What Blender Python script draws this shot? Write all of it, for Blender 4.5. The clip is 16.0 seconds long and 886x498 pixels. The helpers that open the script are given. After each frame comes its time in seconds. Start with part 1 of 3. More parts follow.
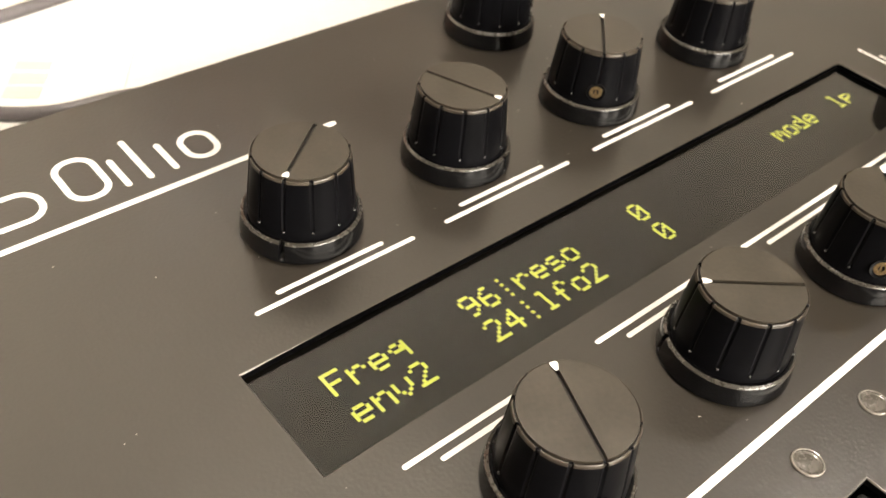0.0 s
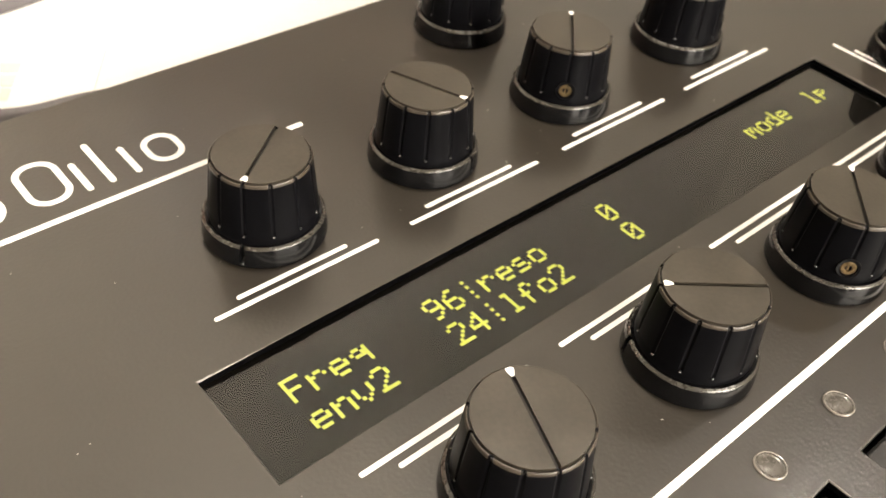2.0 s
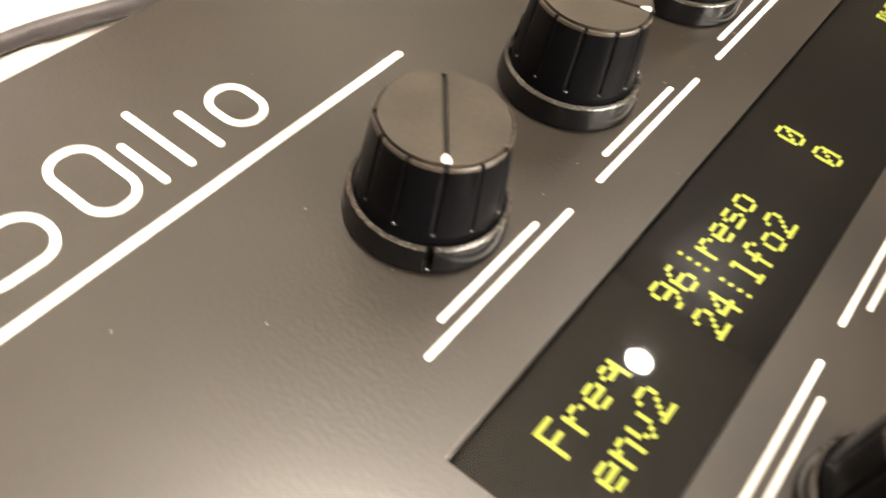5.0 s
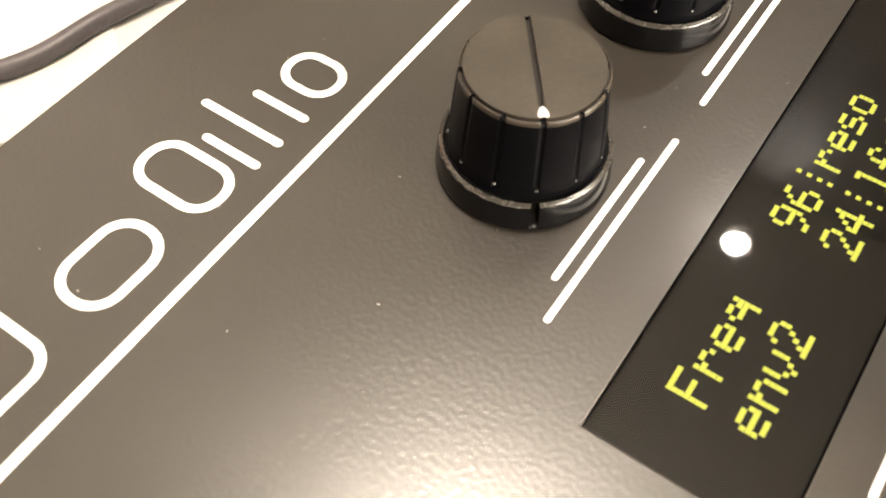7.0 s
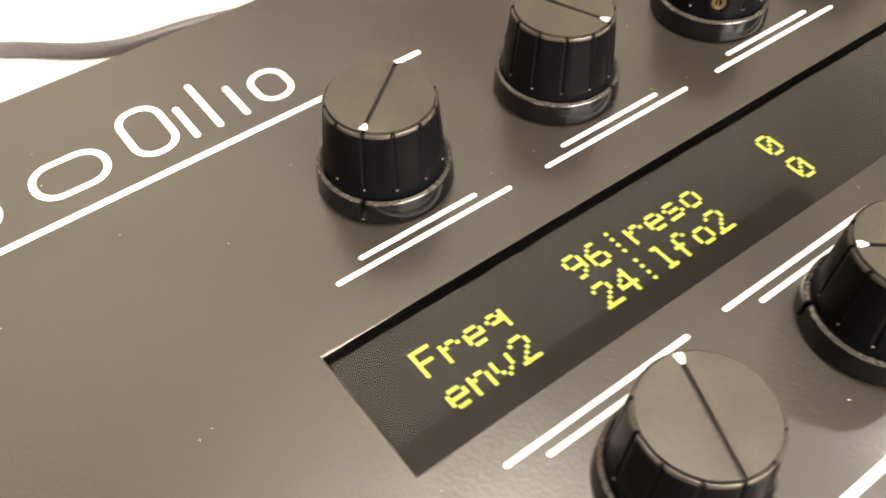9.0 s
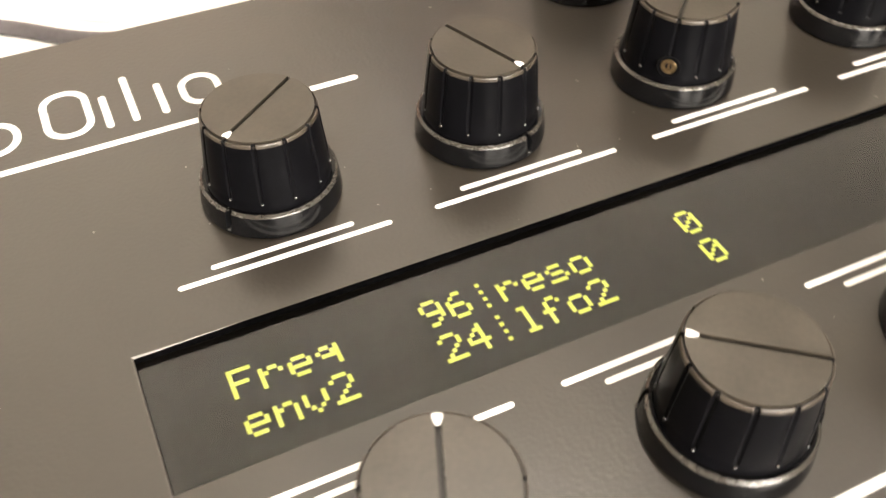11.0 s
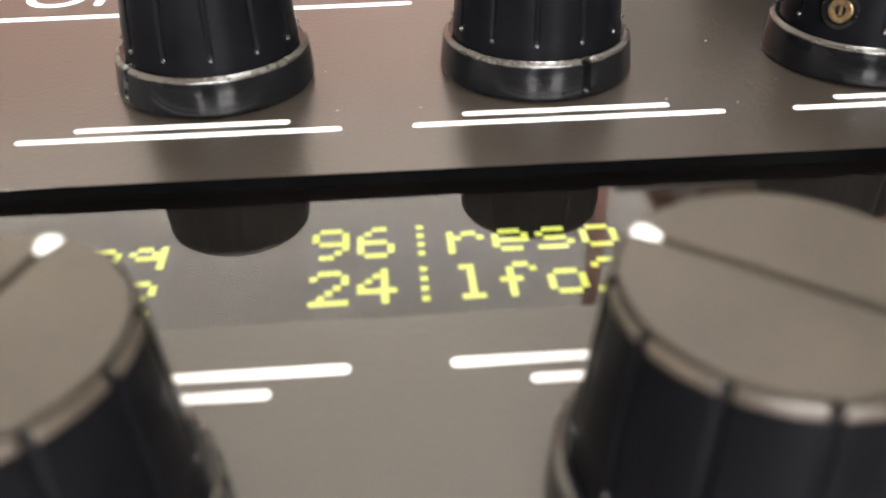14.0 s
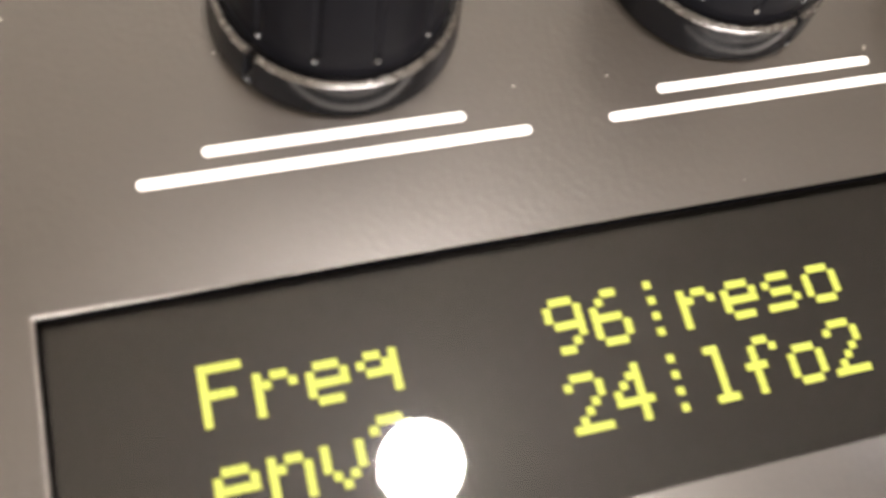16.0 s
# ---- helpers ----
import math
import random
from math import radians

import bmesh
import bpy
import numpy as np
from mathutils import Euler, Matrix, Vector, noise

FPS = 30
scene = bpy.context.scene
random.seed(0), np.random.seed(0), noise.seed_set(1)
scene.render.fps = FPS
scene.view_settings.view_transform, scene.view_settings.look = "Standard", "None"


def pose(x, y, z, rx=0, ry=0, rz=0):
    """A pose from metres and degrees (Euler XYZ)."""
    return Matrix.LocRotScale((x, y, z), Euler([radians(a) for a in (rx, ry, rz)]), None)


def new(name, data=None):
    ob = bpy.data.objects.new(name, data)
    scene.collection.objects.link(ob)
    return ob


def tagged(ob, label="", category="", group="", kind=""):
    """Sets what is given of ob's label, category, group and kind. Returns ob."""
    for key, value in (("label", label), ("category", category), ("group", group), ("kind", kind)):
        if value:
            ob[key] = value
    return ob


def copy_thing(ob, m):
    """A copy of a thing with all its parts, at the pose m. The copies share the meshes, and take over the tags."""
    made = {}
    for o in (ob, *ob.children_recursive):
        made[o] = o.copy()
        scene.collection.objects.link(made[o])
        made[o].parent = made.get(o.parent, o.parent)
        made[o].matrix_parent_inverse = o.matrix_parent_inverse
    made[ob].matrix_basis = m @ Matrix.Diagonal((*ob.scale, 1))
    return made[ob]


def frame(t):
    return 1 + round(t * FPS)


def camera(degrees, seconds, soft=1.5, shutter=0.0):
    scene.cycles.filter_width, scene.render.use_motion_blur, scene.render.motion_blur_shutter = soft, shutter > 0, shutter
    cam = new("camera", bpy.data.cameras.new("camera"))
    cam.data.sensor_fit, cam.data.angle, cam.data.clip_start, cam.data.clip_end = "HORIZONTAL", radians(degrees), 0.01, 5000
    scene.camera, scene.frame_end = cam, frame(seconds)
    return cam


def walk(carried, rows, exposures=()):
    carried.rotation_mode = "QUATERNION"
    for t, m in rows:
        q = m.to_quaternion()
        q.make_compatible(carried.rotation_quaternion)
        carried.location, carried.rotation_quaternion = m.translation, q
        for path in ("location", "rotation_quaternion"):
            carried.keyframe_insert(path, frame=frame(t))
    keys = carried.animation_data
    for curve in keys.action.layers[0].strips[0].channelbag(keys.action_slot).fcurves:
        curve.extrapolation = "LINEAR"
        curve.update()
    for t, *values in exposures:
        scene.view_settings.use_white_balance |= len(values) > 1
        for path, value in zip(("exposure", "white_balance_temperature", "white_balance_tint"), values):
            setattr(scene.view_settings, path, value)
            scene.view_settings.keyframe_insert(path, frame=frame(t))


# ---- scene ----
cam = camera(51.51, 16.0, soft=1.5, shutter=0.7)
PATH = [
    (0, -0.0462, -0.0839, 0.1008, 47.63, -5.04, -40.19),
    (0.5, -0.0464, -0.0848, 0.1016, 47.59, -4.96, -40.10),
    (1, -0.0435, -0.0858, 0.1013, 47.55, -5.06, -40.52),
    (1.5, -0.0406, -0.0854, 0.1015, 47.12, -4.78, -40.70),
    (2, -0.0409, -0.0858, 0.1014, 47.26, -4.81, -40.65),
    (2.5, -0.0404, -0.0853, 0.1015, 47.05, -4.71, -40.77),
    (3, -0.0432, -0.0787, 0.1006, 46.31, -5.93, -42.30),
    (3.5, -0.0487, -0.0672, 0.0964, 45.11, -6.41, -42.95),
    (4, -0.0482, -0.0519, 0.0899, 42.81, -7.91, -46.26),
    (4.5, -0.0487, -0.0365, 0.0831, 41.69, -9.01, -49.46),
    (5, -0.0498, -0.0232, 0.0813, 40.05, -9.09, -53.17),
    (5.2, -0.0494, -0.0179, 0.0798, 40.11, -9.00, -54.93),
    (7.3, -0.0454, -0.0172, 0.0816, 34.28, -0.27, -55.38),
    (7.5, -0.0452, -0.0229, 0.0805, 35.07, -2.31, -52.95),
    (8, -0.0397, -0.0401, 0.0856, 35.94, -1.86, -47.14),
    (8.5, -0.0379, -0.0563, 0.0856, 39.52, -2.03, -41.43),
    (9, -0.0342, -0.0695, 0.0963, 40.51, 0.27, -36.99),
    (9.5, -0.0281, -0.0790, 0.0966, 42.82, 0.33, -34.91),
    (10, -0.0163, -0.0857, 0.0956, 43.01, 1.54, -32.11),
    (10.2, -0.0158, -0.0850, 0.0944, 43.27, -0.29, -32.72),
    (12.3, 0.0245, -0.0870, 0.0657, 50.35, -0.44, -8.21),
    (12.5, 0.0251, -0.0867, 0.0578, 53.41, -0.57, -7.79),
    (13, 0.0294, -0.0845, 0.0483, 54.23, -0.02, -5.52),
    (13.5, 0.0327, -0.0817, 0.0435, 55.78, 0.16, -4.97),
    (14, 0.0344, -0.0787, 0.0395, 55.65, 0.79, -4.25),
    (14.5, 0.0285, -0.0730, 0.0475, 49.03, -0.61, -7.01),
    (15, 0.0196, -0.0604, 0.0549, 41.35, -2.00, -8.05),
    (15.5, 0.0122, -0.0440, 0.0635, 29.31, -5.41, -10.53),
    (16, 0.0054, -0.0302, 0.0626, 21.18, -8.85, -13.64),
]
EXPOSURES = [(0.0, -0.18, 6400, 9), (2.5, -0.15, 6400, 9), (3.5, 0.15, 6450, 10), (4.0, 0.47, 6450, 10), (4.5, 0.50, 6450, 10), (5.0, 0.30, 6500, 11), (7.5, 0.05, 6600, 11), (8.5, 0.46, 6350, 10), (9.2, 0.16, 6450, 10), (10.0, -0.04, 6500, 10), (12.5, 0.40, 5700, 10), (13.5, 0.28, 5650, 10), (14.0, 0.22, 5700, 10), (14.5, 0.48, 5800, 11), (15.2, 0.48, 5950, 12), (16.0, 0.32, 6050, 15)]
LAMP_AT, LAMP_R, LAMP_POWER = (0.225, 0.115, 1.30), 0.062, 530.0
SPOT_AT, SPOT_R, SPOT_POWER = (3.00, 0.23), 0.059, 500.0
FILL_POWER = 38.0
cam.data.dof.use_dof, cam.data.dof.focus_distance, cam.data.dof.aperture_fstop = True, 0.122, 42
walk(cam, [(r[0], pose(*r[1:])) for r in PATH], EXPOSURES)

# ---- light ----
MM = 0.001
TABLE_Z = -0.022      # top of the white table
CEIL_Z = 3.7
world = bpy.data.worlds.new("room_air")
scene.world = world
world.use_nodes = True
world.node_tree.nodes["Background"].inputs[0].default_value = (1.0, 0.93, 0.84, 1)
world.node_tree.nodes["Background"].inputs[1].default_value = 0.05


# ---- materials ----
def material(name, base, rough=0.5, metal=0.0, spec=0.5, coat=0.0, emit=None, power=0.0):
    m = bpy.data.materials.new(name)
    m.use_nodes = True
    b = m.node_tree.nodes["Principled BSDF"]
    b.inputs["Base Color"].default_value = (*base, 1)
    b.inputs["Roughness"].default_value = rough
    b.inputs["Metallic"].default_value = metal
    b.inputs["Specular IOR Level"].default_value = spec
    b.inputs["Coat Weight"].default_value = coat
    b.inputs["Coat Roughness"].default_value = 0.08
    if emit:
        b.inputs["Emission Color"].default_value = (*emit, 1)
        b.inputs["Emission Strength"].default_value = power
    return m


def grain(m, base, dark, light, scale, fine, rough=(0.3, 0.45), bump=0.0, bump_scale=None, depth=0.0002):
    """Colour, gloss and relief vary at two sizes, in metres of the object."""
    nt = m.node_tree
    n, link = nt.nodes, nt.links.new
    b = n["Principled BSDF"]
    co = n.new("ShaderNodeTexCoord")
    big, small = n.new("ShaderNodeTexNoise"), n.new("ShaderNodeTexNoise")
    for tex, s, d in ((big, scale, 4), (small, fine, 3)):
        tex.inputs["Scale"].default_value = s
        tex.inputs["Detail"].default_value = d
        link(co.outputs["Object"], tex.inputs["Vector"])
    mix = n.new("ShaderNodeMath")
    mix.operation = "MULTIPLY_ADD"
    mix.inputs[1].default_value = 0.6
    link(big.outputs["Fac"], mix.inputs[0])
    half = n.new("ShaderNodeMath")
    half.operation = "MULTIPLY"
    half.inputs[1].default_value = 0.4
    link(small.outputs["Fac"], half.inputs[0])
    link(half.outputs[0], mix.inputs[2])
    ramp = n.new("ShaderNodeValToRGB")
    ramp.color_ramp.elements[0].position, ramp.color_ramp.elements[1].position = 0.32, 0.68
    ramp.color_ramp.elements[0].color = (*[c * dark for c in base], 1)
    ramp.color_ramp.elements[1].color = (*[min(1, c * light) for c in base], 1)
    link(mix.outputs[0], ramp.inputs[0])
    link(ramp.outputs[0], b.inputs["Base Color"])
    span = n.new("ShaderNodeMapRange")
    span.inputs["From Min"].default_value, span.inputs["From Max"].default_value = 0.3, 0.7
    span.inputs["To Min"].default_value, span.inputs["To Max"].default_value = rough
    link(mix.outputs[0], span.inputs[0])
    link(span.outputs[0], b.inputs["Roughness"])
    if bump:
        rel = n.new("ShaderNodeTexNoise")
        rel.inputs["Scale"].default_value = bump_scale or fine
        rel.inputs["Detail"].default_value = 0.5
        link(co.outputs["Object"], rel.inputs["Vector"])
        bp = n.new("ShaderNodeBump")
        bp.inputs["Strength"].default_value = bump
        bp.inputs["Distance"].default_value = depth
        link(rel.outputs["Fac"], bp.inputs["Height"])
        link(bp.outputs[0], b.inputs["Normal"])
    return m


PANEL = grain(material("black_powder_coat", (0.022, 0.018, 0.0135), spec=0.95, coat=0.3), (0.022, 0.018, 0.0135), 0.88, 1.14, 30, 1100,
              rough=(0.28, 0.335), bump=0.62, bump_scale=1600, depth=0.00004)
coat = PANEL.node_tree.nodes["Principled BSDF"]
coat.inputs["Coat Roughness"].default_value = 0.13
PANEL.node_tree.links.new(coat.inputs["Normal"].links[0].from_socket, coat.inputs["Coat Normal"])
RUBBED_LIT = grain(material("rubbed_lit_rim", (0.10, 0.09, 0.08), metal=0.3, spec=1.0), (0.10, 0.09, 0.08), 0.45, 1.4, 60, 1400, rough=(0.3, 0.5))
CUT_SHADE = grain(material("shaded_cut_wall", (0.002, 0.002, 0.0022), spec=0.0), (0.002, 0.002, 0.0022), 0.6, 1.5, 120, 1500, rough=(0.45, 0.6))
EDGE = grain(material("bare_panel_edge", (0.05, 0.047, 0.045), spec=0.7), (0.03, 0.03, 0.03), 0.7, 1.3, 200, 2000, rough=(0.2, 0.4))
INK = grain(material("white_screen_print", (0.85, 0.84, 0.82)), (0.85, 0.84, 0.82), 0.94, 1.04, 300, 3000, rough=(0.4, 0.55), bump=0.1, depth=0.00005)
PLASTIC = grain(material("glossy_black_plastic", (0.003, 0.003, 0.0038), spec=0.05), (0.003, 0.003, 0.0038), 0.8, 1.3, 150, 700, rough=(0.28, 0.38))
SKIRT = grain(material("polished_black_skirt", (0.004, 0.004, 0.0045), spec=0.2), (0.004, 0.004, 0.0045), 0.7, 1.4, 150, 1500, rough=(0.09, 0.18))
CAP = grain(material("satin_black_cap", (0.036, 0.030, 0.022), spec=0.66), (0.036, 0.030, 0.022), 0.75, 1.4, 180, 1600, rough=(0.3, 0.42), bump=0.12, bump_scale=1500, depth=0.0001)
RIM_LIT = grain(material("lit_cap_rim", (0.040, 0.032, 0.024), spec=0.5), (0.040, 0.032, 0.024), 0.6, 1.7, 260, 2200, rough=(0.3, 0.46), bump=0.1, bump_scale=1500, depth=0.0001)
SLOT = material("dark_slot", (0.012, 0.010, 0.008), 0.45, spec=0.4)
DOT = grain(material("white_pointer_paint", (0.85, 0.85, 0.83)), (0.85, 0.85, 0.83), 0.95, 1.03, 400, 2000, rough=(0.3, 0.45))
GLASS = grain(material("dark_matrix_layer", (0.005, 0.004, 0.003), spec=0.08), (0.005, 0.004, 0.003), 0.85, 1.2, 40, 700, rough=(0.4, 0.5))


def clear_pane(name, ior):
    """A thin clear sheet: it mirrors by Fresnel's law and lets the rest through."""
    m = bpy.data.materials.new(name)
    m.use_nodes = True
    n, link = m.node_tree.nodes, m.node_tree.links.new
    n.remove(n["Principled BSDF"])
    clear, gloss, fres, mix = n.new("ShaderNodeBsdfTransparent"), n.new("ShaderNodeBsdfGlossy"), n.new("ShaderNodeFresnel"), n.new("ShaderNodeMixShader")
    fres.inputs["IOR"].default_value = ior
    co, smear = n.new("ShaderNodeTexCoord"), n.new("ShaderNodeTexNoise")
    smear.inputs["Scale"].default_value, smear.inputs["Detail"].default_value = 90, 5
    span = n.new("ShaderNodeMapRange")
    span.inputs["From Min"].default_value, span.inputs["From Max"].default_value = 0.35, 0.75
    span.inputs["To Min"].default_value, span.inputs["To Max"].default_value = 0.016, 0.034
    link(co.outputs["Object"], smear.inputs["Vector"])
    link(smear.outputs["Fac"], span.inputs[0])
    link(span.outputs[0], gloss.inputs["Roughness"])
    both = n.new("ShaderNodeMath")      # the sheet's front and back faces together
    both.operation, both.use_clamp, both.inputs[1].default_value = "MULTIPLY", True, 2.0
    link(fres.outputs[0], both.inputs[0])
    link(both.outputs[0], mix.inputs[0])
    link(clear.outputs[0], mix.inputs[1])
    link(gloss.outputs[0], mix.inputs[2])
    link(mix.outputs[0], n["Material Output"].inputs[0])
    haze, film = n.new("ShaderNodeBsdfGlossy"), n.new("ShaderNodeMixShader")      # a thin greasy film, added to give mirrored lamps a glare halo
    haze.inputs["Roughness"].default_value = 0.30
    film.inputs[0].default_value = 0.022
    link(gloss.outputs[0], film.inputs[1])
    link(haze.outputs[0], film.inputs[2])
    link(film.outputs[0], mix.inputs[2])
    return m


PANE = clear_pane("clear_cover_glass", 1.5)
CLEAR = bpy.data.materials.new("clear_glass_body")
CLEAR.use_nodes = True
CLEAR.node_tree.nodes.remove(CLEAR.node_tree.nodes["Principled BSDF"])
CLEAR.node_tree.links.new(CLEAR.node_tree.nodes.new("ShaderNodeBsdfTransparent").outputs[0], CLEAR.node_tree.nodes["Material Output"].inputs[0])
PIXEL = material("lit_yellow_pixel", (0.05, 0.05, 0.01), 0.03, emit=(0.79, 0.80, 0.11), power=1.1)
BRASS = grain(material("brass_screw", (0.24, 0.17, 0.09), metal=1.0), (0.24, 0.17, 0.09), 0.35, 1.3, 900, 3000, rough=(0.35, 0.6), bump=0.2)
LENS = grain(material("milky_diode_lens", (0.085, 0.078, 0.068), spec=0.6), (0.085, 0.078, 0.068), 0.8, 1.2, 300, 2500, rough=(0.2, 0.35))
LENS_RIM = grain(material("clear_diode_rim", (0.2, 0.185, 0.165), spec=0.8), (0.2, 0.185, 0.165), 0.8, 1.15, 300, 2500, rough=(0.15, 0.3))
RING_SHEEN = grain(material("worn_sheen_ring", (0.03, 0.027, 0.023), spec=0.9), (0.03, 0.027, 0.023), 0.85, 1.2, 120, 1500, rough=(0.22, 0.3))
GLINT_PIP = material("polished_glint_pip", (0.02, 0.02, 0.02), 0.12, spec=0.9)
FLECK = grain(material("pale_dust", (0.4, 0.38, 0.36)), (0.4, 0.38, 0.36), 0.8, 1.2, 900, 4000, rough=(0.7, 0.9))
BUTTON = grain(material("black_button", (0.02, 0.02, 0.02)), (0.022, 0.021, 0.02), 0.8, 1.3, 200, 2000, rough=(0.3, 0.45))
TABLE = grain(material("white_table", (0.82, 0.81, 0.80)), (0.83, 0.82, 0.81), 0.96, 1.03, 8, 300, rough=(0.35, 0.5), bump=0.05)
CABLE = grain(material("grey_rubber_cable", (0.10, 0.095, 0.10)), (0.11, 0.10, 0.105), 0.8, 1.2, 60, 900, rough=(0.35, 0.5))
YELLOW = grain(material("yellow_print", (0.90, 0.86, 0.58)), (0.90, 0.86, 0.58), 0.95, 1.05, 100, 900, rough=(0.5, 0.6))
PLASTER = grain(material("grey_beige_plaster", (0.715, 0.69, 0.63)), (0.715, 0.69, 0.63), 0.93, 1.05, 1.5, 12, rough=(0.8, 0.95))
CEILING = grain(material("grey_ceiling_paint", (0.33, 0.31, 0.265)), (0.33, 0.31, 0.265), 0.95, 1.04, 1.5, 12, rough=(0.8, 0.95))
FLOOR = grain(material("brown_floor", (0.22, 0.15, 0.10)), (0.22, 0.15, 0.10), 0.7, 1.3, 3, 40, rough=(0.4, 0.6))
REDWOOD = grain(material("red_brown_wood", (0.30, 0.16, 0.12)), (0.30, 0.16, 0.12), 0.75, 1.25, 5, 80, rough=(0.4, 0.55))
DARKWOOD = grain(material("dark_shelf", (0.05, 0.045, 0.04)), (0.05, 0.045, 0.04), 0.8, 1.2, 5, 80, rough=(0.4, 0.55))
LAMP = material("lamp_glow", (0.9, 0.9, 0.9), 0.4, emit=(1.0, 0.87, 0.72), power=LAMP_POWER)
SPOT = material("spot_glow", (0.9, 0.9, 0.9), 0.4, emit=(1.0, 0.90, 0.80), power=SPOT_POWER)
WINDOW_GLOW = material("bright_pane", (0.8, 0.8, 0.8), 0.3, emit=(0.95, 0.97, 1.0), power=5.0)
# glow of an added window that only serves as fill light
FILL_GLOW = material("fill_window_glow", (0.8, 0.8, 0.8), 0.4, emit=(1.0, 0.90, 0.77), power=FILL_POWER)
FROSTED = grain(material("frosted_pane", (0.7, 0.7, 0.7)), (0.72, 0.72, 0.72), 0.9, 1.1, 12, 120, rough=(0.3, 0.5))
ORANGE = grain(material("orange_cloth", (0.62, 0.22, 0.08)), (0.62, 0.22, 0.08), 0.85, 1.15, 20, 300, rough=(0.5, 0.7))
METAL = grain(material("brushed_lamp_metal", (0.6, 0.59, 0.57), metal=1.0), (0.6, 0.59, 0.57), 0.9, 1.1, 50, 800, rough=(0.25, 0.4))


# ---- mesh helpers ----
def mesh_of(bm, name, mat, smooth=False):
    me = bpy.data.meshes.new(name)
    bm.normal_update()
    for f in bm.faces:
        f.smooth = smooth
    bm.to_mesh(me)
    bm.free()
    me.materials.append(mat)
    if smooth:
        me.set_sharp_from_angle(angle=radians(38))
    return me


def part(name, bm, mat, parent, label="", smooth=False):
    ob = new(name, mesh_of(bm, name, mat, smooth))
    ob.parent = parent
    if label:
        ob["label"] = label
    return ob


def box(x0, x1, y0, y1, z0, z1, bevel=0.0, bm=None):
    bm = bm or bmesh.new()
    made = bmesh.ops.create_cube(bm, size=1.0)["verts"]
    bmesh.ops.transform(bm, verts=made, matrix=Matrix.LocRotScale(((x0 + x1) / 2, (y0 + y1) / 2, (z0 + z1) / 2), None, (x1 - x0, y1 - y0, z1 - z0)))
    if bevel:
        edges = {e for v in made for e in v.link_edges}
        bmesh.ops.bevel(bm, geom=list(edges), offset=bevel, segments=2, affect="EDGES", profile=0.5)
    return bm


def lathe(profile, segs=96, shape=None, close_top=True, close_bottom=True):
    """A turned body: profile of (radius, height); shape(angle, radius, height) gives the true radius."""
    bm = bmesh.new()
    rings = []
    for r, z in profile:
        ring = []
        for i in range(segs):
            a = 2 * math.pi * i / segs
            q = shape(a, r, z) if shape else r
            ring.append(bm.verts.new((q * math.cos(a), q * math.sin(a), z)))
        rings.append(ring)
    for a, b in zip(rings, rings[1:]):
        for i in range(segs):
            j = (i + 1) % segs
            bm.faces.new((a[i], a[j], b[j], b[i]))
    if close_bottom:
        bm.faces.new(rings[0][::-1])
    if close_top:
        bm.faces.new(rings[-1])
    return bm


def capsule(x0, y0, x1, y1, width, z0, z1, segs=10):
    """A flat printed stroke with round ends."""
    bm = bmesh.new()
    a = math.atan2(y1 - y0, x1 - x0)
    pts = []
    for cx, cy, start in ((x1, y1, -math.pi / 2), (x0, y0, math.pi / 2)):
        for i in range(segs + 1):
            b = a + start + math.pi * i / segs
            pts.append((cx + width / 2 * math.cos(b), cy + width / 2 * math.sin(b)))
    low = [bm.verts.new((x, y, z0)) for x, y in pts]
    top = [bm.verts.new((x, y, z1)) for x, y in pts]
    bm.faces.new(top)
    for i in range(len(pts)):
        j = (i + 1) % len(pts)
        bm.faces.new((low[i], low[j], top[j], top[i]))
    return bm


def outline(x0, x1, y0, y1, corner, width, z0, z1, segs=8):
    """A rounded frame of a printed stroke."""
    bm = bmesh.new()

    def loop(inset):
        r = max(corner - inset, 0.0001)
        pts = []
        for cx, cy, s in ((x1 - corner, y1 - corner, 0), (x0 + corner, y1 - corner, 1), (x0 + corner, y0 + corner, 2), (x1 - corner, y0 + corner, 3)):
            for i in range(segs + 1):
                b = math.pi / 2 * (s + i / segs)
                pts.append((cx + r * math.cos(b), cy + r * math.sin(b)))
        return pts
    o, n = loop(0), loop(width)
    vo = [bm.verts.new((x, y, z1)) for x, y in o]
    vi = [bm.verts.new((x, y, z1)) for x, y in n]
    wo = [bm.verts.new((x, y, z0)) for x, y in o]
    wi = [bm.verts.new((x, y, z0)) for x, y in n]
    k = len(o)
    for i in range(k):
        j = (i + 1) % k
        bm.faces.new((vo[i], vo[j], vi[j], vi[i]))
        bm.faces.new((wo[i], wo[j], vo[j], vo[i]))
        bm.faces.new((vi[i], vi[j], wi[j], wi[i]))
    return bm


